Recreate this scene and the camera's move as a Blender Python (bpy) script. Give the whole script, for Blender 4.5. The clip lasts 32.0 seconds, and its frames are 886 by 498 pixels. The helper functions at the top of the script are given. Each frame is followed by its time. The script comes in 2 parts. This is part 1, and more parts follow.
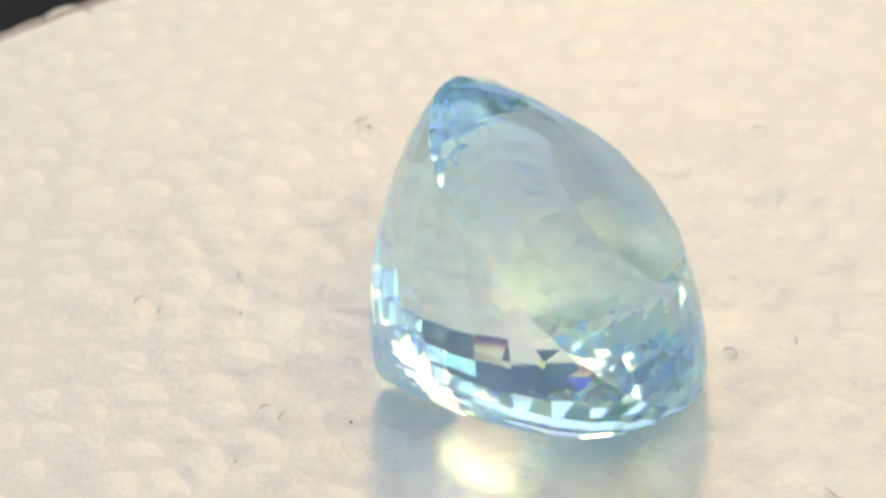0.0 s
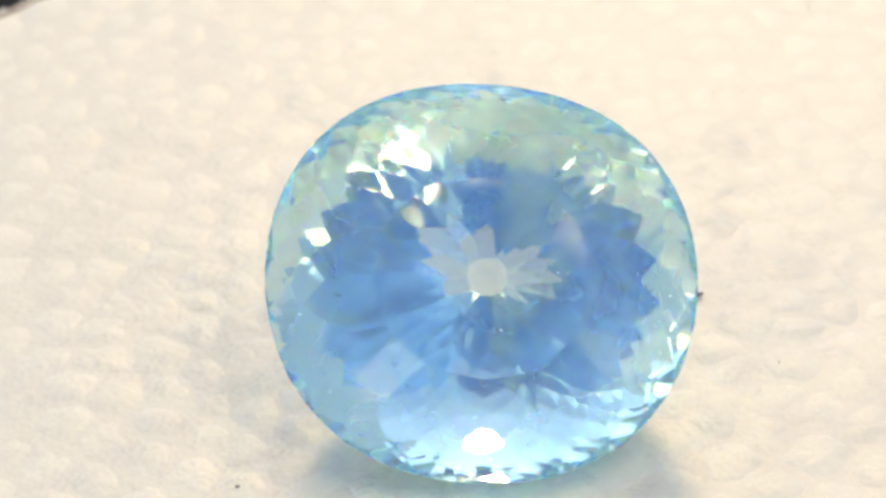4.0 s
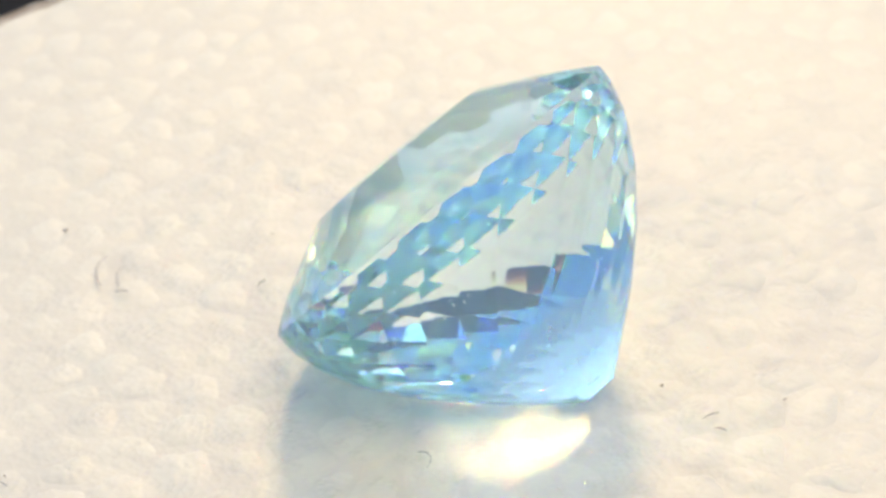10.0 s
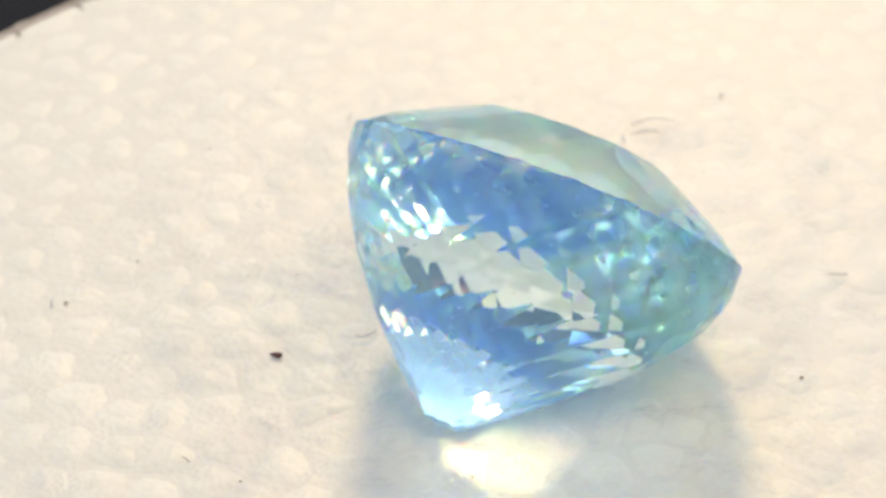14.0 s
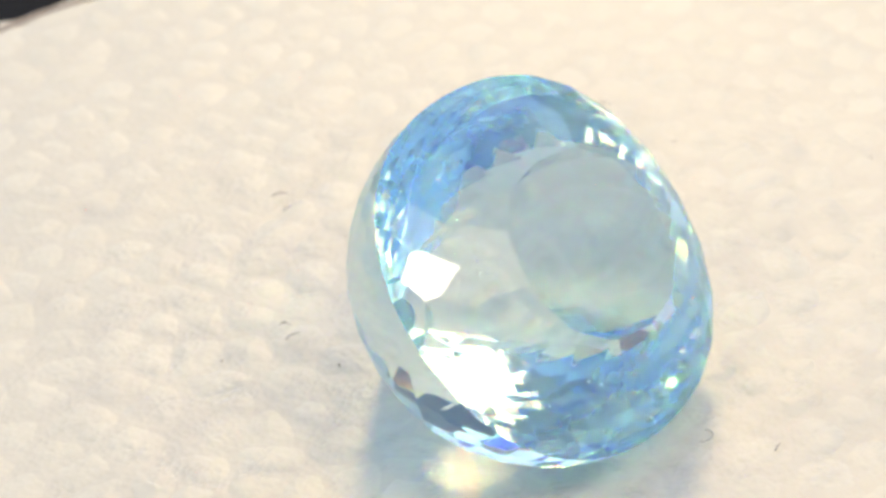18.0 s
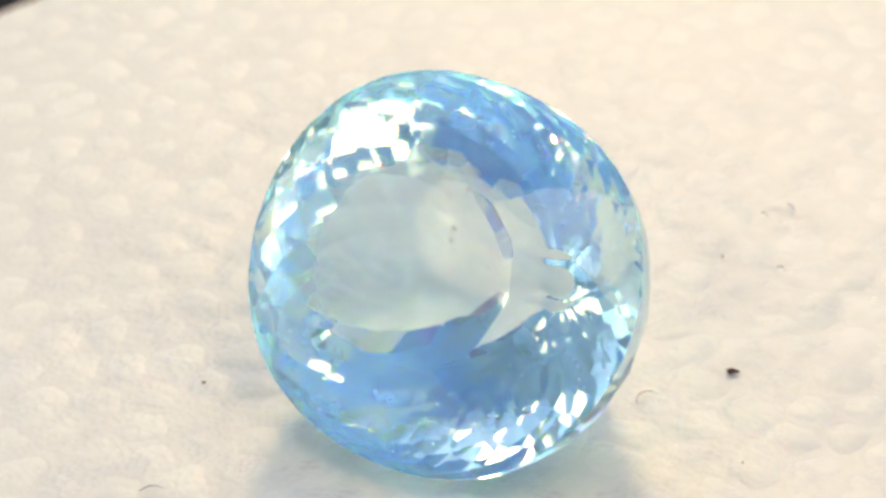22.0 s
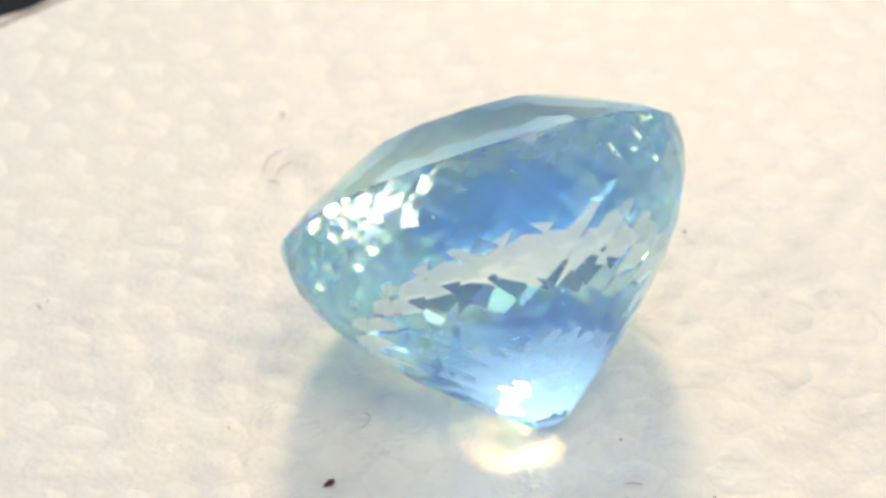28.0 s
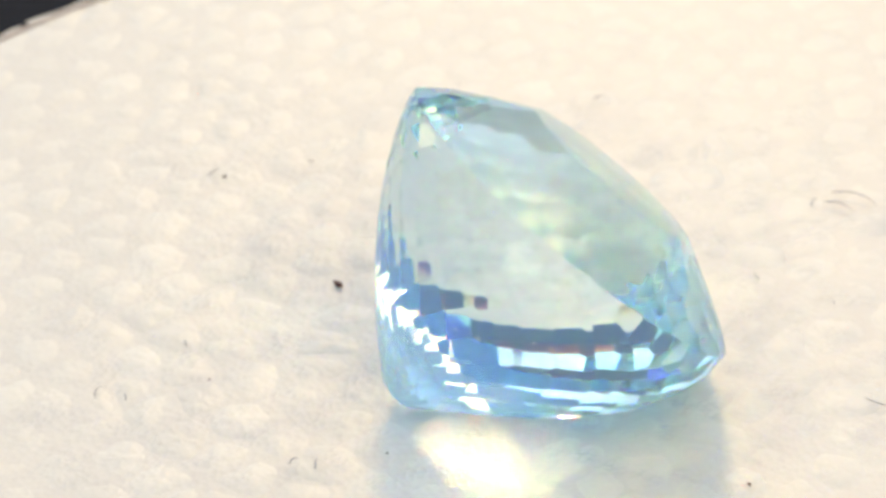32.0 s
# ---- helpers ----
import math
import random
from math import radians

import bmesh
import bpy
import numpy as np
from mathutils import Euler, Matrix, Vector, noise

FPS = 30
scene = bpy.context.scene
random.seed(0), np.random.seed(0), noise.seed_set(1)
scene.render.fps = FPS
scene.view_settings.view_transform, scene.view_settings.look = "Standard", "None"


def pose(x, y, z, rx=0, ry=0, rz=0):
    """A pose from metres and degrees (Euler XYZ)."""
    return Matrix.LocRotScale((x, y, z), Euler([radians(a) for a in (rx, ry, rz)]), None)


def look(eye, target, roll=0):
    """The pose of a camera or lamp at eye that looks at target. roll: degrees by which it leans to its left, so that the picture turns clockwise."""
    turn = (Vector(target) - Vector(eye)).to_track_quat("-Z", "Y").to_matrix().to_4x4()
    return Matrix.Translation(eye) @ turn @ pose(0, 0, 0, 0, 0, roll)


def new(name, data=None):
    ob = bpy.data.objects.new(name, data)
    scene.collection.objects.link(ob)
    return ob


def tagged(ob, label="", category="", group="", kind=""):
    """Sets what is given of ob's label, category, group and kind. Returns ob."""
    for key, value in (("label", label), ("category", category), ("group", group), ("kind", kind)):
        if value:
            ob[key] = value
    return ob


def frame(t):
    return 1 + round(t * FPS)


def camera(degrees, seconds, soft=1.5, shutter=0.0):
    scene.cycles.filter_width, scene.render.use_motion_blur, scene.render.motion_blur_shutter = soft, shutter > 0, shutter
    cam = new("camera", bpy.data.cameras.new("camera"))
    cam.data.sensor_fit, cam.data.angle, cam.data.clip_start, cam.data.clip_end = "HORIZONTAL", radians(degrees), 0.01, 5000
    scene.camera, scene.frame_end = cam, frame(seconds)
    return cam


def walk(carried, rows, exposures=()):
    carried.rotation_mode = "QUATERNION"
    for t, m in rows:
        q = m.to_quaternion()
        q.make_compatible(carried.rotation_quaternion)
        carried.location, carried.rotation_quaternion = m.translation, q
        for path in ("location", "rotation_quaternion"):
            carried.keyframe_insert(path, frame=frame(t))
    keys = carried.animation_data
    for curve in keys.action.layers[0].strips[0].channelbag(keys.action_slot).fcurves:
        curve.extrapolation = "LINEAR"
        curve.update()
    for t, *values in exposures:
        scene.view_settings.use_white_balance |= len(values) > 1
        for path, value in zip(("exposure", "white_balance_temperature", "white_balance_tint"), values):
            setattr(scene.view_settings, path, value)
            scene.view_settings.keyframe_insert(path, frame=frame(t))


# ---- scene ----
U = 0.085                     # metres to one unit of the plan
PERIOD = 16.5                 # seconds to one turn of the disc
LENGTH = 32.0

# ---- camera: stands still on a tripod, long lens ----
EYE = Vector((0.0, -1.2575 * U, 1.0 * U))
AIM = EYE + Vector((-0.01810, 0.81054, -0.58541)) * (1.6 * U)
cam = camera(18.48, LENGTH, soft=3.0)
cam.data.dof.use_dof, cam.data.dof.focus_distance, cam.data.dof.aperture_fstop = True, 0.126, 85.0
walk(cam, [(0, look(EYE, AIM, -4.478)), (LENGTH, look(EYE, AIM, -4.478))],
     exposures=[(0, 1.95, 9770, 7), (1.2, 2.01, 9720, 7), (3, 2.11, 9570, 7), (6, 2.12, 9720, 7), (9, 2.13, 9620, 7), (16, 2.09, 9670, 7), (22, 2.06, 9520, 7), (30, 2.14, 9270, 7), (LENGTH, 2.14, 9270, 7)])

scene.cycles.sample_clamp_indirect = 40.0
scene.cycles.caustics_refractive = scene.cycles.caustics_reflective = True
scene.cycles.blur_glossy = 0.0
scene.cycles.max_bounces, scene.cycles.transmission_bounces, scene.cycles.glossy_bounces = 32, 32, 24

# ---- light: low warm sun behind the stone, blue sky ----
SUN_UP, SUN_AZ = 38.0, 4.0    # degrees above the horizon; from +y towards +x
world = bpy.data.worlds.new("world")
scene.world = world
world.use_nodes = True
wn = world.node_tree
sky = wn.nodes.new("ShaderNodeTexSky")
sky.sky_type, sky.sun_disc, sky.dust_density, sky.air_density = "NISHITA", False, 0.05, 1.0
sky.ozone_density = 3.0
sky.sun_elevation, sky.sun_rotation = radians(SUN_UP), radians(SUN_AZ)
wn.links.new(sky.outputs[0], wn.nodes["Background"].inputs[0])
wn.nodes["Background"].inputs[1].default_value = 0.09
sun = new("sun", bpy.data.lights.new("sun", "SUN"))
sun.data.energy, sun.data.angle, sun.data.color = 0.29, radians(10.5), (1.0, 0.77, 0.48)
way = Vector((math.sin(radians(SUN_AZ)) * math.cos(radians(SUN_UP)), math.cos(radians(SUN_AZ)) * math.cos(radians(SUN_UP)), math.sin(radians(SUN_UP))))
sun.matrix_world = look(way * 0.5, (0, 0, 0))


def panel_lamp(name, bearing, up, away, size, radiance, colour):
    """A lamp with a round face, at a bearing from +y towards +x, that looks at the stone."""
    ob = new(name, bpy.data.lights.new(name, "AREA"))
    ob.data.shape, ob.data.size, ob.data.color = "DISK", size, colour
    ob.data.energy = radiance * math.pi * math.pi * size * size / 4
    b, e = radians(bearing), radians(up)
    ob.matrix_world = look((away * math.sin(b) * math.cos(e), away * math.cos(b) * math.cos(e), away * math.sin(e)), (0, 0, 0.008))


# a wide soft lamp at the side, a small one over the shoulder and a bulb: all unseen, set where the stone mirrors
# bright patches
# made wider and stronger than its reflection, as fill for the shaded foam
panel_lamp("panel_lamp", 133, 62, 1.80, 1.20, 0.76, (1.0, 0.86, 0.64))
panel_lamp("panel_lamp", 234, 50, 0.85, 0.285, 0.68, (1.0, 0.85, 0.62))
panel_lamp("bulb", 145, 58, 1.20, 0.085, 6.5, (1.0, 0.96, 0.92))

# ---- materials ----


def material(name):
    m = bpy.data.materials.new(name)
    m.use_nodes = True
    n = m.node_tree
    n.nodes.clear()
    out = n.nodes.new("ShaderNodeOutputMaterial")
    return m, n, out


def node(n, kind, links=(), **values):
    """A node with its inputs set by name or number."""
    x = n.nodes.new(kind)
    for key, value in values.items():
        x.inputs[key.replace("_", " ")].default_value = value
    for socket, source in links:
        n.links.new(source, x.inputs[socket])
    return x


def foam_material(name, base, warm):
    m, n, out = material(name)
    where = node(n, "ShaderNodeTexCoord").outputs["Object"]
    cells = node(n, "ShaderNodeTexVoronoi", [("Vector", where)], Scale=2600.0)
    grain = node(n, "ShaderNodeTexNoise", [("Vector", where)], Scale=900.0, Detail=4.0)
    blot = node(n, "ShaderNodeTexNoise", [("Vector", where)], Scale=230.0, Detail=3.0)
    info = node(n, "ShaderNodeObjectInfo")
    geo = node(n, "ShaderNodeNewGeometry")
    both = n.nodes.new("ShaderNodeMath")
    n.links.new(info.outputs["Random"], both.inputs[0])
    n.links.new(geo.outputs["Random Per Island"], both.inputs[1])
    frac = n.nodes.new("ShaderNodeMath")
    frac.operation = "FRACT"
    n.links.new(both.outputs[0], frac.inputs[0])
    tone = n.nodes.new("ShaderNodeMix")
    tone.data_type = "RGBA"
    tone.inputs["A"].default_value, tone.inputs["B"].default_value = (*base, 1), (*warm, 1)
    n.links.new(frac.outputs[0], tone.inputs["Factor"])
    mottle = n.nodes.new("ShaderNodeMix")
    mottle.data_type = "RGBA"
    mottle.inputs["B"].default_value = (0.60, 0.555, 0.51, 1)
    ramp = n.nodes.new("ShaderNodeMapRange")
    ramp.inputs["From Min"].default_value, ramp.inputs["From Max"].default_value = 0.46, 0.70
    ramp.inputs["To Min"].default_value, ramp.inputs["To Max"].default_value = 0.22, 0.95
    n.links.new(blot.outputs[0], ramp.inputs["Value"])
    # the grey mottling and the coat are strongest in the middle of the disc
    off = n.nodes.new("ShaderNodeVectorMath")
    off.operation = "LENGTH"
    n.links.new(where, off.inputs[0])
    middle = n.nodes.new("ShaderNodeMapRange")
    middle.inputs["From Min"].default_value, middle.inputs["From Max"].default_value = 0.013, 0.034
    middle.inputs["To Min"].default_value, middle.inputs["To Max"].default_value = 1.0, 0.12
    n.links.new(off.outputs["Value"], middle.inputs["Value"])
    share = n.nodes.new("ShaderNodeMath")
    share.operation = "MULTIPLY"
    n.links.new(ramp.outputs[0], share.inputs[0])
    n.links.new(middle.outputs[0], share.inputs[1])
    n.links.new(share.outputs[0], mottle.inputs["Factor"])
    flake = node(n, "ShaderNodeTexVoronoi", [("Vector", where)], Scale=2100.0)
    shade = n.nodes.new("ShaderNodeMapRange")
    shade.inputs["To Min"].default_value, shade.inputs["To Max"].default_value = 0.98, 1.02
    n.links.new(flake.outputs["Color"], shade.inputs["Value"])
    cell = n.nodes.new("ShaderNodeVectorMath")
    cell.operation = "SCALE"
    n.links.new(tone.outputs["Result"], cell.inputs[0])
    n.links.new(shade.outputs[0], cell.inputs["Scale"])
    n.links.new(cell.outputs[0], mottle.inputs["A"])
    fine = node(n, "ShaderNodeBump", [("Height", cells.outputs["Distance"])], Strength=0.12, Distance=0.00012)
    rough = node(n, "ShaderNodeBump", [("Height", grain.outputs[0]), ("Normal", fine.outputs[0])], Strength=0.14, Distance=0.00025)
    skin = node(n, "ShaderNodeBsdfPrincipled", [("Base Color", mottle.outputs["Result"]), ("Normal", rough.outputs[0])],
                Roughness=0.45, IOR=1.45, Coat_Weight=0.35, Coat_Roughness=0.05)
    crinkle = node(n, "ShaderNodeTexVoronoi", [("Vector", where)], Scale=2600.0)
    film = node(n, "ShaderNodeBump", [("Height", crinkle.outputs["Distance"])], Strength=1.0, Distance=0.0006)
    patch = node(n, "ShaderNodeTexNoise", [("Vector", where)], Scale=480.0, Detail=2.0)
    shiny = n.nodes.new("ShaderNodeMapRange")
    shiny.inputs["From Min"].default_value, shiny.inputs["From Max"].default_value = 0.50, 0.66
    shiny.inputs["To Min"].default_value, shiny.inputs["To Max"].default_value = 0.15, 1.0
    n.links.new(patch.outputs[0], shiny.inputs["Value"])
    worn = n.nodes.new("ShaderNodeMath")
    worn.operation = "MULTIPLY"
    n.links.new(shiny.outputs[0], worn.inputs[0])
    n.links.new(middle.outputs[0], worn.inputs[1])
    n.links.new(worn.outputs[0], skin.inputs["Coat Weight"])
    n.links.new(film.outputs[0], skin.inputs["Coat Normal"])
    n.links.new(skin.outputs[0], out.inputs[0])
    return m


def gem_material(name):
    """Clear stone that bends blue light a little more than red."""
    m, n, out = material(name)
    where = node(n, "ShaderNodeTexCoord").outputs["Object"]
    ripple = node(n, "ShaderNodeTexNoise", [("Vector", where)], Scale=260.0, Detail=1.0)
    bump = node(n, "ShaderNodeBump", [("Height", ripple.outputs[0])], Strength=0.06, Distance=0.0004)
    whole = None
    red, green, blue = 0.882, 0.965, 0.973
    for colour, bend in (((red * 0.68, green * 0.68, blue * 0.68, 1), 1.580), ((red * 0.32, 0, 0, 1), 1.567),
                         ((0, green * 0.32, 0, 1), 1.580), ((0, 0, blue * 0.32, 1), 1.595)):
        glass = node(n, "ShaderNodeBsdfGlass", [("Normal", bump.outputs[0])], Roughness=0.045, IOR=bend)
        glass.inputs["Color"].default_value = colour
        if whole is None:
            whole = glass
        else:
            both = n.nodes.new("ShaderNodeAddShader")
            n.links.new(whole.outputs[0], both.inputs[0])
            n.links.new(glass.outputs[0], both.inputs[1])
            whole = both
    # thin uneven dust and smears on the polish; also imitates haze that lifts the darks
    smear = node(n, "ShaderNodeTexNoise", [("Vector", where)], Scale=420.0, Detail=4.0)
    veil = n.nodes.new("ShaderNodeMapRange")
    veil.inputs["From Min"].default_value, veil.inputs["From Max"].default_value = 0.35, 0.75
    veil.inputs["To Min"].default_value, veil.inputs["To Max"].default_value = 0.018, 0.070
    n.links.new(smear.outputs[0], veil.inputs["Value"])
    dust = node(n, "ShaderNodeBsdfDiffuse")
    dust.inputs["Color"].default_value = (0.78, 0.81, 0.80, 1)
    dusty_haze = node(n, "ShaderNodeMixShader", [(0, veil.outputs[0]), (1, whole.outputs[0]), (2, dust.outputs[0])])
    n.links.new(dusty_haze.outputs[0], out.inputs[0])
    return m


def plain_material(name, colour, roughness=0.6, scale=800.0, spread=0.5):
    m, n, out = material(name)
    where = node(n, "ShaderNodeTexCoord").outputs["Object"]
    grain = node(n, "ShaderNodeTexNoise", [("Vector", where)], Scale=scale, Detail=5.0)
    mix = n.nodes.new("ShaderNodeMix")
    mix.data_type = "RGBA"
    mix.inputs["A"].default_value = (*[c * (1 - spread) for c in colour], 1)
    mix.inputs["B"].default_value = (*[c * (1 + spread) for c in colour], 1)
    n.links.new(grain.outputs[0], mix.inputs["Factor"])
    bump = node(n, "ShaderNodeBump", [("Height", grain.outputs[0])], Strength=0.4, Distance=0.5 / scale)
    skin = node(n, "ShaderNodeBsdfPrincipled", [("Base Color", mix.outputs["Result"]), ("Normal", bump.outputs[0])], Roughness=roughness)
    n.links.new(skin.outputs[0], out.inputs[0])
    return m


FOAM = foam_material("expanded_foam", (0.755, 0.695, 0.60), (0.72, 0.66, 0.565))
BINDER = foam_material("foam_between_beads", (0.70, 0.64, 0.555), (0.70, 0.64, 0.555))
GEM = gem_material("pale_blue_gem")
BLACK = plain_material("black_plate", (0.0014, 0.0017, 0.0055), 1.0, 1500.0)
EDGE = plain_material("soiled_edge", (0.42, 0.33, 0.27), 0.8, 900.0, 0.3)
BLUE = plain_material("blue_paint", (0.12, 0.36, 0.74), 0.7, 40.0, 0.15)
PALE = plain_material("pale_blue_board", (0.56, 0.63, 0.68), 0.8, 40.0, 0.1)
PANEL_BLUE = plain_material("blue_panel_paint", (0.19, 0.43, 0.70), 0.8, 40.0, 0.2)
SLATE = plain_material("grey_panel_paint", (0.36, 0.43, 0.42), 0.8, 40.0, 0.2)
PALE_GREY = plain_material("pale_grey_board", (0.64, 0.69, 0.68), 0.8, 40.0, 0.2)
NAVY = plain_material("slate_board", (0.13, 0.20, 0.29), 0.8, 300.0)
# unseen beyond the plate; its blue is chosen for the reflection in the crown
TABLE = plain_material("pale_blue_table", (0.38, 0.55, 0.74), 0.5, 60.0, 0.1)
DIRT = plain_material("dark_dirt", (0.085, 0.020, 0.018), 0.7, 3000.0)
DUST = plain_material("brown_dust", (0.30, 0.22, 0.17), 0.8, 3000.0)
FLECK = plain_material("pale_fleck", (0.80, 0.80, 0.76), 0.3, 3000.0, 0.1)
for skin in FLECK.node_tree.nodes:
    if skin.type == "BSDF_PRINCIPLED":
        skin.inputs["Metallic"].default_value = 1.0
LINT = plain_material("grey_lint", (0.40, 0.36, 0.34), 0.7, 3000.0)


def part(name, bm, mat, parent, label="", smooth=False):
    """Links a bmesh as one mesh object under a thing or a part."""
    me = bpy.data.meshes.new(name)
    bm.to_mesh(me)
    bm.free()
    return part_of(name, me, mat, parent, label, smooth)


def part_of(name, me, mat, parent, label="", smooth=False):
    me.materials.append(mat)
    me.polygons.foreach_set("use_smooth", [smooth] * len(me.polygons))
    ob = new(name, me)
    ob.parent = parent
    if label:
        tagged(ob, label)
    return ob


# ---- the table and the black turning plate ----
FOAM_THICK = 0.012
PLATE_THICK = 0.010


def build_ground():
    bm = bmesh.new()
    bmesh.ops.create_grid(bm, x_segments=48, y_segments=48, size=40.0)
    me = bpy.data.meshes.new("ground")
    bm.to_mesh(me)
    bm.free()
    me.materials.append(TABLE)
    ob = new("ground", me)
    ob.location = (0, 0, -FOAM_THICK - PLATE_THICK - 0.004)
    tagged(ob, "pale blue plain surface under the turning plate", "ground", kind="structure")


def build_board(name, size, place, mat, label, base=0.0):
    """A plain unseen board that closes one side and gives the stone a colour to mirror."""
    bm = bmesh.new()
    bmesh.ops.create_cube(bm, size=1.0)
    for v in bm.verts:
        v.co = Vector((v.co.x * size[0], v.co.y * size[1], v.co.z * size[2]))
    bmesh.ops.bevel(bm, geom=bm.edges[:], offset=0.001, segments=2, affect="EDGES")
    me = bpy.data.meshes.new(name)
    bm.to_mesh(me)
    bm.free()
    me.materials.append(mat)
    ob = new(name, me)
    ob.location = (place[0], place[1], base + size[2] / 2 - FOAM_THICK - PLATE_THICK - 0.004)
    tagged(ob, label, "ceiling" if base else "wall", kind="structure")


def ring_mesh(profile, count=96):
    """A turned solid from (radius, height) pairs, closed at both ends."""
    bm = bmesh.new()
    rings = [[bm.verts.new((r * math.cos(i / count * math.tau), r * math.sin(i / count * math.tau), z)) for i in range(count)] for r, z in profile]
    for a, b in zip(rings, rings[1:]):
        for i in range(count):
            bm.faces.new((a[i], a[(i + 1) % count], b[(i + 1) % count], b[i]))
    bm.faces.new(rings[-1])
    bm.faces.new(rings[0][::-1])
    bmesh.ops.recalc_face_normals(bm, faces=bm.faces[:])
    return bm


def build_turntable():
    top = -FOAM_THICK - 0.0002
    table = new("turntable")
    tagged(table, "matt black round turntable plate under the foam disc", "turntable")
    part("plate", ring_mesh(((0.074, top - PLATE_THICK), (0.075, top - PLATE_THICK + 0.001), (0.075, top - 0.0015), (0.0735, top))), BLACK, table)
    part("foot", ring_mesh(((0.058, top - PLATE_THICK - 0.0038), (0.058, top - PLATE_THICK))), BLACK, table)
    return table


build_ground()
# unseen boards and overhead panels, added only for what shows inside the stone
build_board("board_back", (1.03, 0.004, 0.165), (0, 0.50), NAVY, "unseen dark slate-coloured board added behind the turntable to darken parts of the stone")
build_board("board_front", (1.50, 0.02, 0.79), (0.20, -1.02), BLUE, "unseen plain bright blue board added behind the camera to tint the stone")
build_board("board_left", (0.02, 1.40, 1.00), (-0.962, -0.30), PALE_GREY, "unseen plain pale grey board added beside the turntable to tint the stone")
build_board("board_right", (0.02, 1.60, 0.86), (0.90, 0.42), PALE, "unseen plain pale blue board added beside the turntable to tint the stone")
build_board("ceiling", (0.42, 0.41, 0.02), (0.02, -0.825), PANEL_BLUE, "unseen blue panel added over the camera to tint the stone", 0.79)
build_board("panel_near", (0.42, 0.20, 0.02), (0.02, -0.515), SLATE, "unseen dull grey panel added in front of the blue one to tint the stone", 0.79)
build_board("panel_side", (0.76, 0.59, 0.02), (-0.572, -0.735), PALE_GREY, "unseen pale grey panel added beside the blue one to tint the stone", 0.79)
turntable = build_turntable()

# ---- the gem: tangent planes on a swelling pavilion and a low domed crown ----
GEM_POSE = pose(0.0417 * U, -0.0094 * U, 0.0979 * U, -23.95, -42.50, -146.00)
G_R, G_DEEP, G_CROWN, G_BAND = 0.1171 * U, 0.1444 * U, 0.0396 * U, 0.0030 * U
TIP, SWELL = 0.0642, 1.6967   # share of the radius at the tip; how the pavilion bellies out
FACETS = 24                   # main facets round the stone


def girdle(a):
    return G_R * (1 - 0.0094 * math.cos(2 * a) + 0.0376 * math.sin(2 * a) + 0.0011 * math.cos(3 * a) + 0.0046 * math.sin(3 * a)
                  + 0.0080 * math.cos(4 * a) + 0.0096 * math.sin(4 * a))


def belly(a):
    """How far the pavilion is ground fuller or flatter half-way down, round the stone."""
    return (-0.0053 * math.cos(a) + 0.0329 * math.sin(a) - 0.0192 * math.cos(2 * a) + 0.0291 * math.sin(2 * a)
            + 0.0087 * math.cos(3 * a) - 0.0166 * math.sin(3 * a))


def on_gem(zone, k, a):
    """The smooth form that the facets touch."""
    if zone == "pavilion":
        r = girdle(a) * (TIP + (1 - TIP) * (1 - (1 - k) ** SWELL)) * (1 + 4 * k * (1 - k) * belly(a))
        return Vector((r * math.cos(a) + 0.0056 * U * (1 - k), r * math.sin(a) - 0.0087 * U * (1 - k), G_BAND - (1 - k) * G_DEEP))
    r = girdle(a) * (1 - 0.571 * k ** 1.243)
    return Vector((r * math.cos(a) - 0.0014 * U * k, r * math.sin(a) + 0.0011 * U * k, G_BAND + k * G_CROWN))


def facet_planes():
    """(zone, normal, distance) of each facet."""
    rnd = random.Random(7)
    planes = []

    def row(zone, k, count, shift, dk, slip=0.004, tilt=0.004):
        for i in range(count):
            a = (i + shift) / count * math.tau + rnd.uniform(-slip, slip)
            kk = k + rnd.uniform(-slip, slip)
            p = on_gem(zone, kk, a)
            du = on_gem(zone, min(1.0, kk + dk), a) - on_gem(zone, max(0.0, kk - dk), a)
            dv = on_gem(zone, kk, a + 0.05) - on_gem(zone, kk, a - 0.05)
            n = dv.cross(du).normalized()
            n = (n + tilt * Vector((rnd.uniform(-1, 1), rnd.uniform(-1, 1), rnd.uniform(-1, 1)))).normalized()
            planes.append((zone, n, n.dot(p)))

    # rows of kites from the girdle to the tip, each set half a facet on from the last
    for j, k in enumerate((0.970, 0.900, 0.817, 0.724, 0.627, 0.529, 0.434, 0.342, 0.256, 0.178)):
        row("pavilion", k, FACETS, 0.5 * (j % 2), 0.012)
    for j, k in enumerate((0.114, 0.065, 0.030)):
        row("pavilion", k, FACETS, 0.5 * (j % 2), 0.02, 0.008, 0.035)
    for j, (k, count) in enumerate(((0.12, 24), (0.36, 24), (0.60, 24), (0.82, 12))):
        row("crown", k, count, 0.5 * (j % 2), 0.06)
    for i in range(48):
        a = i / 48 * math.tau
        p = Vector((girdle(a) * math.cos(a), girdle(a) * math.sin(a), 0))
        q = Vector((girdle(a + 0.02) * math.cos(a + 0.02), girdle(a + 0.02) * math.sin(a + 0.02), 0)) - p
        n = Vector((q.y, -q.x, 0)).normalized()
        planes.append(("girdle", n, n.dot(p)))
    planes.append(("table", Vector((0, 0, 1)), G_BAND + 0.925 * G_CROWN))
    planes.append(("culet", Vector((0.1, -0.1, -1)).normalized(), 0.985 * G_DEEP - G_BAND))
    return planes


PLANES = facet_planes()


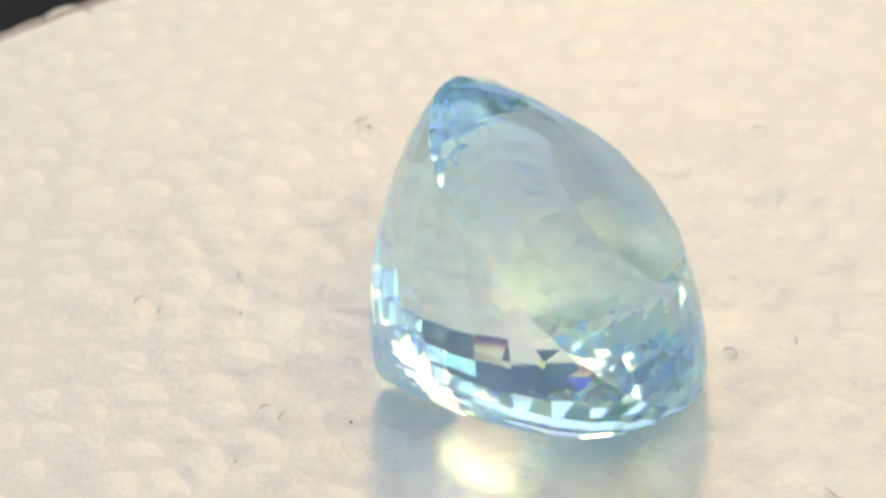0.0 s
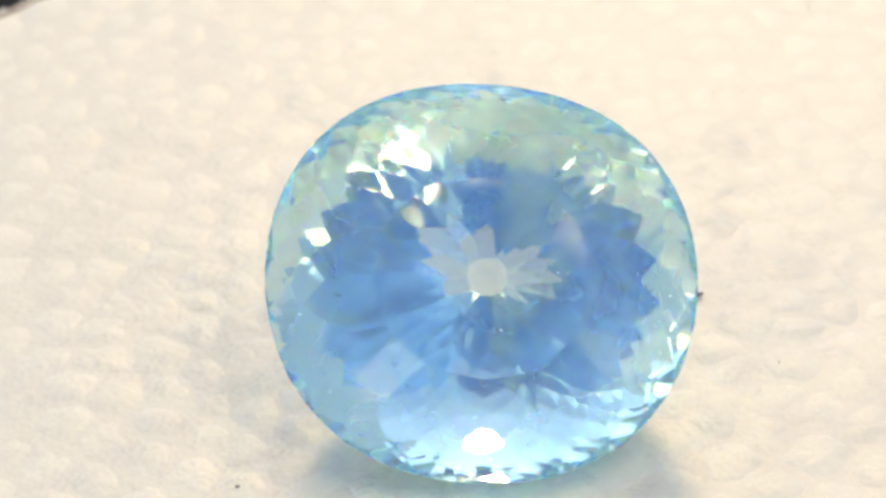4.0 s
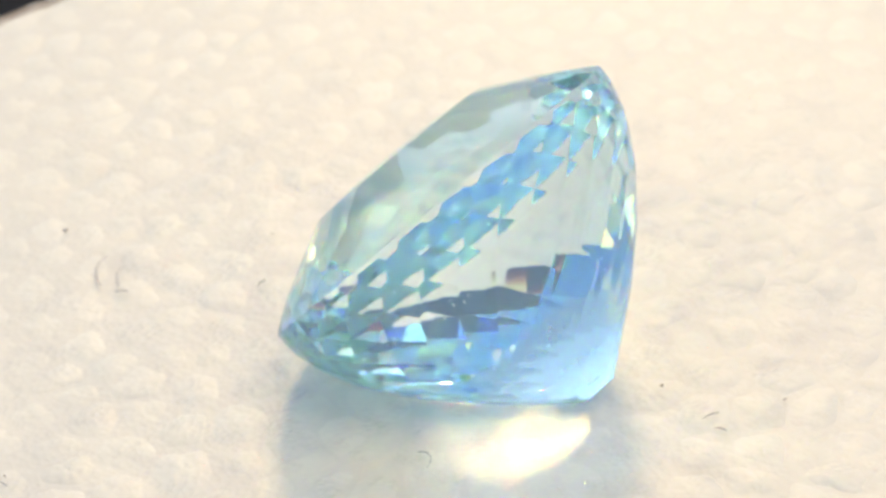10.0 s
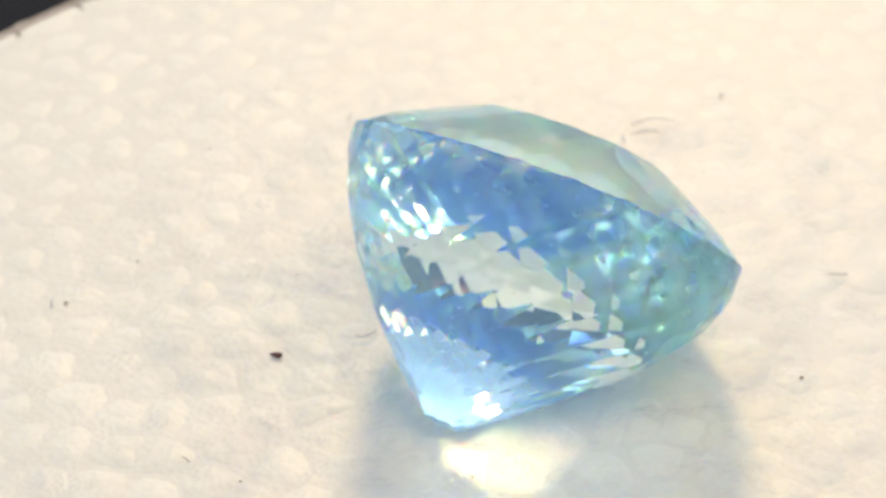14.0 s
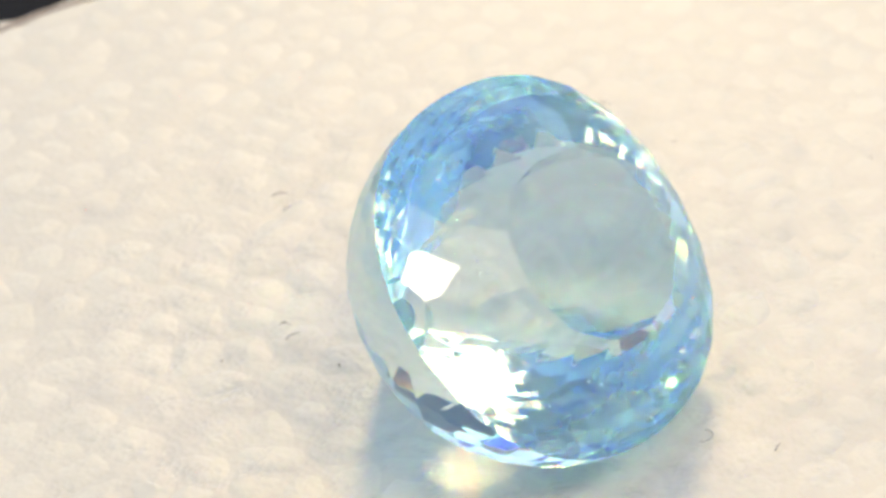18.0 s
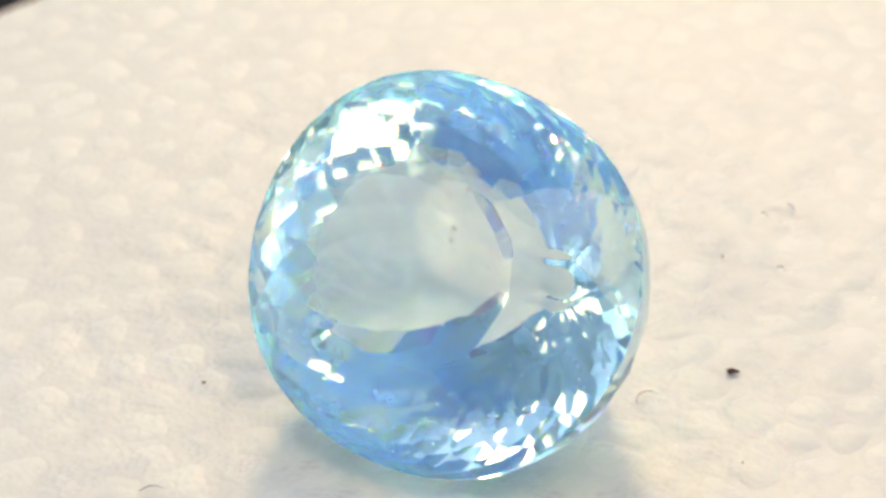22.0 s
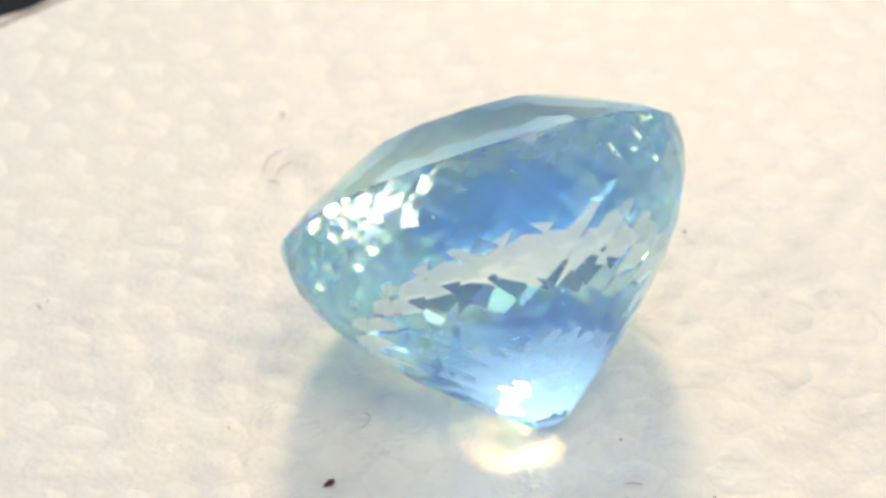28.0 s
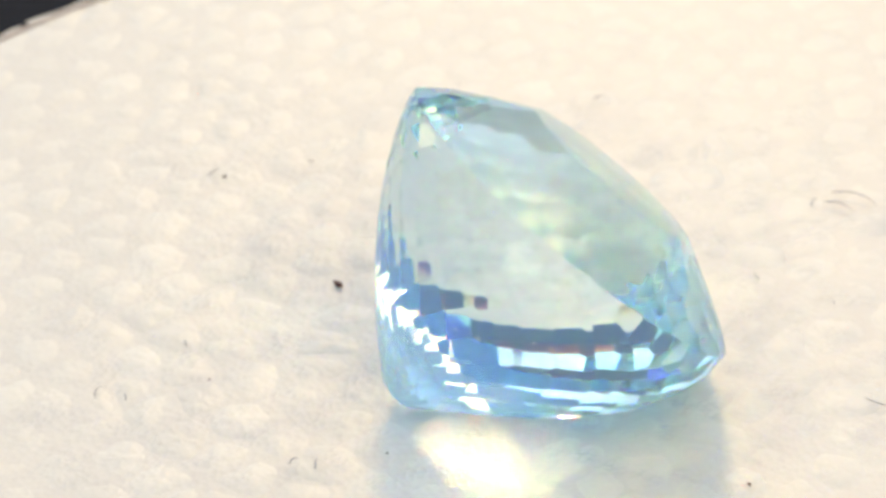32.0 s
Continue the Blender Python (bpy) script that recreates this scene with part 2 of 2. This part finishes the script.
def cut_facets():
    """The facets of the closed form: each plane's polygon, cut by all the others."""
    made = []
    count = len(PLANES)
    normals = np.array([tuple(n) for _, n, _ in PLANES])
    reach = np.array([d for _, _, d in PLANES])
    for i, (zone, n, d) in enumerate(PLANES):
        u = n.orthogonal().normalized()
        v = n.cross(u)
        o = n * d
        # each other plane as a line in (u, v)
        lu, lv = normals @ np.array(tuple(u)), normals @ np.array(tuple(v))
        lc = reach - normals @ np.array(tuple(o))
        poly = [(-0.03, -0.03), (0.03, -0.03), (0.03, 0.03), (-0.03, 0.03)]
        for k in np.argsort(lc / np.maximum(np.hypot(lu, lv), 1e-9)):
            if k == i or math.hypot(lu[k], lv[k]) < 1e-7:
                continue
            a, b, c = lu[k], lv[k], lc[k]
            side = [a * p[0] + b * p[1] - c for p in poly]
            if max(side) <= 0:
                continue
            out = []
            for m in range(len(poly)):
                p, q, sp, sq = poly[m], poly[(m + 1) % len(poly)], side[m], side[(m + 1) % len(poly)]
                if sp <= 0:
                    out.append(p)
                if sp * sq < 0:
                    w = sp / (sp - sq)
                    out.append((p[0] + w * (q[0] - p[0]), p[1] + w * (q[1] - p[1])))
            poly = out
            if len(poly) < 3:
                break
        if len(poly) >= 3:
            made.append((zone, [o + u * p[0] + v * p[1] for p in poly]))
    return made


def dome_table(bm):
    """Raises the top facet to a low polished dome."""
    face = bm.faces[:][0]
    ring = [v for v in face.verts]
    mid = face.calc_center_median()
    bmesh.ops.delete(bm, geom=[face], context="FACES_ONLY")
    shares = (0.86, 0.7, 0.5, 0.28)
    last = ring
    for share in shares:
        fresh = [bm.verts.new(mid + (v.co - mid) * share + Vector((0, 0, 0.075 * G_CROWN * (1 - share * share)))) for v in ring]
        for i in range(len(ring)):
            bm.faces.new((last[i], last[(i + 1) % len(ring)], fresh[(i + 1) % len(ring)], fresh[i]))
        last = fresh
    top = bm.verts.new(mid + Vector((0, 0, 0.075 * G_CROWN)))
    for i in range(len(ring)):
        bm.faces.new((last[i], last[(i + 1) % len(ring)], top))
    bmesh.ops.recalc_face_normals(bm, faces=bm.faces[:])
    if sum(f.normal.z for f in bm.faces) < 0:
        bmesh.ops.reverse_faces(bm, faces=bm.faces[:])


def build_gem():
    zones = ("crown", "table", "girdle", "pavilion", "culet")
    bm = bmesh.new()
    tag = bm.faces.layers.int.new("zone")
    for zone, ring in cut_facets():
        bm.faces.new([bm.verts.new(p) for p in ring])[tag] = zones.index(zone)
    bmesh.ops.remove_doubles(bm, verts=bm.verts[:], dist=3e-6)
    bmesh.ops.recalc_face_normals(bm, faces=bm.faces[:])
    gem = new("gemstone")
    gem.matrix_world = GEM_POSE
    tagged(gem, "pale blue transparent faceted gemstone lying tilted on white foam", "gemstone")
    for index, zone in enumerate(zones):
        piece = bm.copy()
        layer = piece.faces.layers.int["zone"]
        bmesh.ops.delete(piece, geom=[f for f in piece.faces if f[layer] != index], context="FACES")
        if zone == "table":
            dome_table(piece)
        name, words = {"crown": ("crown", "low domed crown of rows of small facets"), "table": ("table_facet", "large, slightly domed polished top facet"),
                       "girdle": ("girdle", "narrow polished edge band"), "pavilion": ("pavilion", "deep pavilion of many kite-shaped facets"),
                       "culet": ("culet", "tiny blunt polished tip")}[zone]
        part(name, piece, GEM, gem, words, zone == "table")
    bm.free()
    return gem


gemstone = build_gem()

# lower and upper height of the gem over a place of the disc, to press the foam under it
_turn = GEM_POSE.to_3x3()
_press = [((_turn @ n), d + (_turn @ n).dot(GEM_POSE.translation)) for _, n, d in PLANES]
_N = np.array([tuple(n) for n, _ in _press])
_D = np.array([d for _, d in _press])


def gem_floor(x, y):
    """The height of the gem's underside at (x, y), or a large number beside it."""
    side = _D - _N[:, 0] * x - _N[:, 1] * y
    low, high = _N[:, 2] < -1e-6, _N[:, 2] > 1e-6
    zl = (side[low] / _N[low, 2]).max()
    zh = (side[high] / _N[high, 2]).min()
    return zl if zl < zh else 1.0


# ---- the foam disc: fused beads on a round board ----
BEAD = 0.0029


def rim(a):
    return U * (0.562 + 0.014 * math.cos(a - radians(270)) + 0.005 * math.cos(2 * (a - radians(30))) + 0.0014 * math.sin(11 * a) + 0.0008 * math.sin(23 * a))


def bead_cells():
    """Centres of the beads and the polygon of each, cut by its neighbours and by the rim."""
    rnd = random.Random(3)
    step = BEAD
    pts = []
    m = int(0.58 * U / step) + 2
    for j in range(-int(m * 1.2), int(m * 1.2) + 1):
        for i in range(-m, m + 1):
            x = (i + 0.5 * (j % 2)) * step + rnd.uniform(-0.6, 0.6) * step
            y = j * step * 0.866 + rnd.uniform(-0.33, 0.33) * step
            if math.hypot(x, y) < rim(math.atan2(y, x)) - 0.2 * step:
                pts.append((x, y))
    cells = split_cells(pts, step)
    for _ in range(1):
        pts = [(sum(p[0] for p in poly) / len(poly), sum(p[1] for p in poly) / len(poly)) for _, poly in cells]
        cells = split_cells(pts, step)
    return cells


def split_cells(pts, step):
    grid = {}
    for i, (x, y) in enumerate(pts):
        grid.setdefault((int(x // (2 * step)), int(y // (2 * step))), []).append(i)
    cells = []
    for i, (x, y) in enumerate(pts):
        poly = [(x + step * 1.1 * math.cos(k * math.tau / 12), y + step * 1.1 * math.sin(k * math.tau / 12)) for k in range(12)]
        cuts = []
        gx, gy = int(x // (2 * step)), int(y // (2 * step))
        for ax in (-1, 0, 1):
            for ay in (-1, 0, 1):
                for k in grid.get((gx + ax, gy + ay), ()):
                    if k != i:
                        dx, dy = pts[k][0] - x, pts[k][1] - y
                        if dx * dx + dy * dy < 6.5 * step * step:
                            cuts.append((dx, dy, (x + dx / 2) * dx + (y + dy / 2) * dy))
        a = math.atan2(y, x)
        cuts.append((math.cos(a), math.sin(a), rim(a)))
        for nx, ny, d in cuts:
            out = []
            for p, q in zip(poly, poly[1:] + poly[:1]):
                sp, sq = nx * p[0] + ny * p[1] - d, nx * q[0] + ny * q[1] - d
                if sp <= 0:
                    out.append(p)
                if sp * sq < 0:
                    w = sp / (sp - sq)
                    out.append((p[0] + w * (q[0] - p[0]), p[1] + w * (q[1] - p[1])))
            poly = out
            if len(poly) < 3:
                break
        if len(poly) >= 3:
            cells.append(((x, y), poly))
    return cells


def wave(x, y):
    """The gentle unevenness of the whole foam top."""
    calm = min(1.0, max(0.3, 1.6 - 30.0 * math.hypot(x, y)))
    return 0.00012 * calm * noise.noise((x * 170, y * 170, 21.0))


def joint(x, y):
    """The depth of the foam between the beads below its uneven top."""
    pit = max(0.0, noise.noise((x * 420, y * 420, 8.0)) - 0.05)
    return 0.00005 * noise.noise((x * 350, y * 350, 3.0)) - 0.00003 - 0.00012 * pit


def bead_mesh(centre, poly, rnd):
    """Vertices and faces of one round-cornered dome that stands out of the board."""
    cx = sum(p[0] for p in poly) / len(poly)
    cy = sum(p[1] for p in poly) / len(poly)
    edges = []
    for p, q in zip(poly, poly[1:] + poly[:1]):
        ex, ey = q[0] - p[0], q[1] - p[1]
        long = math.hypot(ex, ey)
        if long > 1e-6:
            nx, ny = ey / long, -ex / long
            edges.append((nx, ny, nx * (p[0] - cx) + ny * (p[1] - cy)))
    near_gem = math.hypot(cx, cy) < 0.024
    lift = rnd.uniform(0.0, 0.00007) * (1.0 if near_gem else 0.4)
    lean = 0.012 if near_gem else 0.005
    tx, ty = rnd.uniform(-lean, lean), rnd.uniform(-lean, lean)
    swell = rnd.uniform(0.98, 1.16)
    crease = rnd.choice((0.0, 0.00002, 0.00004, 0.00007)) if near_gem else 0.0
    m = 42 if near_gem else 24
    shares = (1.0, 0.93, 0.85, 0.76, 0.66, 0.55, 0.42, 0.27, 0.13) if near_gem else (1.0, 0.9, 0.78, 0.62, 0.36)
    verts, faces = [], []
    ring = []
    for k in range(m):
        a = k / m * math.tau
        ux, uy = math.cos(a), math.sin(a)
        total = sum(max(0.0, (nx * ux + ny * uy) / max(d, 1e-5)) ** 7 for nx, ny, d in edges)
        reach = swell * total ** (-1 / 7)
        reach *= 1 + 0.16 * noise.noise((cx * 900 + ux * 1.4, cy * 900 + uy * 1.4, 0.0))
        ring.append((reach * ux, reach * uy))

    def put(dx, dy, scale):
        x, y = cx + dx, cy + dy
        share = 1.0 - scale ** 2.4
        z = wave(x, y) + joint(x, y) * scale - 0.00004 + share * (0.9 * lift + 0.00003 + tx * dx + ty * dy + 0.00003 * noise.noise((x * 1300, y * 1300, lift * 9000)) + crease * abs(noise.noise((x * 2600, y * 2600, lift * 7000))))
        verts.append((x, y, min(z, gem_floor(x, y) - 0.00003)))

    for scale in shares:
        for dx, dy in ring:
            put(dx * scale, dy * scale, scale)
    put(0.0, 0.0, 0.0)
    last = len(shares) - 1
    for r in range(last):
        for k in range(m):
            faces.append((r * m + k, r * m + (k + 1) % m, (r + 1) * m + (k + 1) % m, (r + 1) * m + k))
    for k in range(m):
        faces.append((last * m + k, last * m + (k + 1) % m, (last + 1) * m))
    return verts, faces


def build_disc():
    disc = new("foam_disc")
    tagged(disc, "round white expanded foam disc of fused beads, slowly turning", "foam disc")
    count = 160
    verts, faces = [], []
    for z, inset in ((-0.0001, 0.0012), (-0.0012, 0.0003), (-0.004, 0.0), (-FOAM_THICK + 0.0006, 0.0), (-FOAM_THICK, 0.0006)):
        for i in range(count):
            a = i / count * math.tau
            r = rim(a) - inset
            verts.append((r * math.cos(a), r * math.sin(a), z))
    for k in range(4):
        for i in range(count):
            j = (i + 1) % count
            faces.append(((k + 1) * count + i, (k + 1) * count + j, k * count + j, k * count + i))
    # its top lies between the beads, pressed in under the gem
    steps = 110
    last = 0
    for k in range(1, steps):
        base = len(verts)
        for i in range(count):
            a = i / count * math.tau
            r = (rim(a) - 0.0012) * (1 - k / steps)
            x, y = r * math.cos(a), r * math.sin(a)
            verts.append((x, y, min(wave(x, y) + joint(x, y), gem_floor(x, y) - 0.00004)))
        for i in range(count):
            j = (i + 1) % count
            faces.append((last + i, last + j, base + j, base + i))
        last = base
    verts.append((0, 0, min(wave(0, 0) + joint(0, 0), gem_floor(0, 0) - 0.00004)))
    verts.append((0, 0, -FOAM_THICK))
    for i in range(count):
        j = (i + 1) % count
        faces.append((last + i, last + j, len(verts) - 2))
        faces.append((4 * count + j, 4 * count + i, len(verts) - 1))
    me = bpy.data.meshes.new("board")
    me.from_pydata(verts, [], faces)
    part_of("board", me, BINDER, disc, "thin white foam board with a rounded rim", True)
    # the worn cut edge: a narrow rounded band all along the rim
    verts, faces = [], []
    for z, inset in ((0.00003, 0.0006), (0.0001, 0.0004), (0.00002, 0.0001), (-0.0008, -0.0001), (-0.0016, 0.0003), (-0.0007, 0.0008)):
        for i in range(count):
            a = i / count * math.tau
            r = rim(a) - inset + 0.00018 * noise.noise((math.cos(a) * 14, math.sin(a) * 14, 1.0))
            verts.append((r * math.cos(a), r * math.sin(a), z))
    for k in range(6):
        for i in range(count):
            j = (i + 1) % count
            k2 = (k + 1) % 6
            faces.append((k2 * count + i, k2 * count + j, k * count + j, k * count + i))
    me = bpy.data.meshes.new("cut_edge")
    me.from_pydata(verts, [], faces)
    part_of("cut_edge", me, EDGE, disc, "soiled grey-brown cut edge of the foam", True)
    rnd = random.Random(5)
    far_v, far_f, near = [], [], 0
    for (x, y), poly in sorted(bead_cells(), key=lambda c: math.hypot(*c[0])):
        v, f = bead_mesh((x, y), poly, rnd)
        if near < 300:
            me = bpy.data.meshes.new("bead")
            me.from_pydata(v, [], f)
            part_of("bead", me, FOAM, disc, "", True)
            near += 1
        else:
            base = len(far_v)
            far_v += v
            far_f += [tuple(i + base for i in face) for face in f]
    me = bpy.data.meshes.new("bead_field")
    me.from_pydata(far_v, [], far_f)
    ob = part_of("bead_field", me, FOAM, disc, "fused white foam beads towards the rim", True)
    tagged(ob, kind="stuff")
    return disc


foam_disc = build_disc()

# ---- small dirt on the foam ----
turning = [(turntable, Matrix.Identity(4)), (foam_disc, Matrix.Identity(4)), (gemstone, GEM_POSE)]


def build_speck():
    bm = bmesh.new()
    bmesh.ops.create_icosphere(bm, subdivisions=3, radius=1.0)
    for v in bm.verts:
        wob = 1 + 0.25 * noise.noise(v.co * 1.7) + 0.10 * noise.noise(v.co * 4.0)
        v.co = Vector((v.co.x * 0.00034 * wob, v.co.y * 0.00017 * wob * (0.55 if v.co.x < -0.1 else 1.0), v.co.z * 0.00012 * wob))
    me = bpy.data.meshes.new("speck")
    bm.to_mesh(me)
    bm.free()
    me.materials.append(DIRT)
    me.polygons.foreach_set("use_smooth", [True] * len(me.polygons))
    ob = new("dirt_speck", me)
    m = pose(-0.05426 * U, 0.12460 * U, 0.00013 + wave(-0.05426 * U, 0.12460 * U), 0, 0, -70)
    ob.matrix_world = m
    tagged(ob, "dark brown dirt crumb stuck on the white foam", "dirt speck")
    turning.append((ob, m))


build_speck()


def lay(ob, x, y, z, turn):
    """Rests a small thing on the foam at (x, y) in plan units."""
    m = pose(x * U, y * U, z + wave(x * U, y * U), 0, 0, turn)
    ob.matrix_world = m
    turning.append((ob, m))


def build_grain(x, y, size, mat, label):
    bm = bmesh.new()
    bmesh.ops.create_icosphere(bm, subdivisions=2, radius=1.0)
    for v in bm.verts:
        wob = 1 + 0.35 * noise.noise(v.co * 1.9 + Vector((x * 50, y * 50, 0)))
        v.co = Vector((v.co.x * size * wob, v.co.y * size * 0.75 * wob, v.co.z * size * 0.5 * wob))
    me = bpy.data.meshes.new("dust_grain")
    bm.to_mesh(me)
    bm.free()
    me.materials.append(mat)
    me.polygons.foreach_set("use_smooth", [True] * len(me.polygons))
    ob = new("dust_grain", me)
    tagged(ob, label, "dust grain", "dust on the foam")
    lay(ob, x, y, 0.00009, 360 * noise.random())


def build_lint(x, y, turn, long, bend, label, thick=0.00003):
    """A short curved thread: a thin tube along an arc that lies on the foam."""
    bm = bmesh.new()
    steps, sides, rings = 14, 6, []
    for i in range(steps + 1):
        w = i / steps
        a = bend * (w - 0.5)
        if abs(bend) > 0.01:
            r = long / bend
            px, py, fa = r * math.sin(a), r * (math.cos(a) - math.cos(bend / 2)), -a
        else:
            px, py, fa = long * (w - 0.5), 0.0, 0.0
        pz = 0.00012 + 0.00012 * math.sin(w * math.pi)
        t = thick * (0.5 + 0.8 * math.sin(math.pi * min(1.0, w + 0.12)))
        side = Vector((-math.sin(fa), math.cos(fa), 0))
        rings.append([bm.verts.new(Vector((px, py, pz)) + side * (t * math.cos(k / sides * math.tau)) + Vector((0, 0, t * math.sin(k / sides * math.tau)))) for k in range(sides)])
    for p, q in zip(rings, rings[1:]):
        for k in range(sides):
            bm.faces.new((p[k], p[(k + 1) % sides], q[(k + 1) % sides], q[k]))
    bm.faces.new(rings[0][::-1])
    bm.faces.new(rings[-1])
    bmesh.ops.recalc_face_normals(bm, faces=bm.faces[:])
    me = bpy.data.meshes.new("lint_fibre")
    bm.to_mesh(me)
    bm.free()
    me.materials.append(LINT)
    me.polygons.foreach_set("use_smooth", [True] * len(me.polygons))
    ob = new("lint_fibre", me)
    tagged(ob, label, "lint", "lint on the foam")
    lay(ob, x, y, 0.00006, turn)


for gx, gy, gs, gm, gl in (
        (-0.0770, 0.2714, 0.00018, DUST, "brown dust grain on the white foam"), (-0.0200, 0.2600, 0.00010, DIRT, "tiny dark dust grain on the white foam"),
        (0.0815, -0.1560, 0.00017, DUST, "brown dust grain on the white foam"), (0.0172, 0.1624, 0.00008, DIRT, "tiny dark dust grain on the white foam"),
        (0.1024, 0.2990, 0.00008, DIRT, "tiny dark dust grain on the white foam"),
        (-0.1565, 0.0731, 0.00011, DUST, "brown dust grain on the white foam"), (-0.0880, -0.0390, 0.00012, DUST, "flat brown dust grain beside the gemstone"),
        (0.1834, 0.2299, 0.00010, DUST, "brown dust grain on the white foam"), (0.3215, 0.0326, 0.00020, LINT, "grey dust tuft on the white foam"),
        (-0.1540, -0.0668, 0.00011, DUST, "brown dust grain on the white foam"), (0.2041, -0.0346, 0.00010, LINT, "grey dust tuft on the white foam")):
    build_grain(gx, gy, gs * 0.65, gm, gl)
for lx, ly, lt, ll, lb, lw in (
        (0.1780, -0.1280, 120, 0.0013, 1.2, "curved grey lint fibre on white foam"), (-0.2190, 0.0915, 44, 0.0010, 1.3, "curved grey lint fibre on white foam"),
        (-0.1580, 0.1117, 75, 0.0006, 0.3, "short straight lint fibre on white foam"), (-0.1275, -0.0295, 62, 0.0009, 0.2, "short straight lint fibre on white foam"),
        (-0.1385, -0.0220, 20, 0.0006, 0.4, "short straight lint fibre on white foam"), (0.1756, 0.0100, 90, 0.0007, 0.2, "short straight lint fibre on white foam"),
        (0.1330, -0.0007, -80, 0.0016, 3.4, "tightly bent lint fibre beside the gemstone"), (0.1790, 0.2366, 5, 0.0007, 0.3, "short straight lint fibre on white foam"),
        (-0.0820, 0.2770, 30, 0.0009, 0.6, "curved grey lint fibre on white foam"), (0.2690, 0.0530, -55, 0.0028, 1.1, "long curved hair-thin fibre on white foam"),
        (0.2560, 0.0500, -60, 0.0020, 1.0, "long curved hair-thin fibre on white foam"), (-0.0107, 0.0905, 150, 0.0016, 2.4, "reddish curled lint fibre near the gemstone"),
        (-0.2060, 0.0800, 70, 0.0006, 0.4, "short straight lint fibre on white foam"), (0.2459, 0.0627, 40, 0.0008, 0.8, "curved grey lint fibre on white foam")):
    build_lint(lx, ly, lt, ll, lb, lw)


def build_inclusions():
    """Pale flecks inside the stone."""
    rnd = random.Random(21)
    for i in range(34):
        k = rnd.uniform(0.35, 0.95)
        a = rnd.uniform(0, math.tau)
        p = on_gem("pavilion", k, a)
        share = rnd.uniform(0.1, 0.75) if i < 8 else rnd.uniform(0.80, 0.95)
        p = Vector((p.x * share, p.y * share, p.z))
        bm = bmesh.new()
        bmesh.ops.create_icosphere(bm, subdivisions=1, radius=rnd.uniform(0.000025, 0.00006))
        for v in bm.verts:
            v.co = Vector((v.co.x * rnd.uniform(0.6, 1.6), v.co.y, v.co.z * rnd.uniform(0.5, 1.2))) + p
        part("inclusion", bm, FLECK, gemstone, "tiny pale fleck inside the stone" if i == 0 else "")


build_inclusions()


def motions():
    rows = [i * 0.25 for i in range(int(LENGTH / 0.25) + 1)]
    for ob, m in turning:
        walk(ob, [(t, pose(0, 0, 0, 0, 0, -360.0 / PERIOD * t) @ m) for t in rows])


motions()
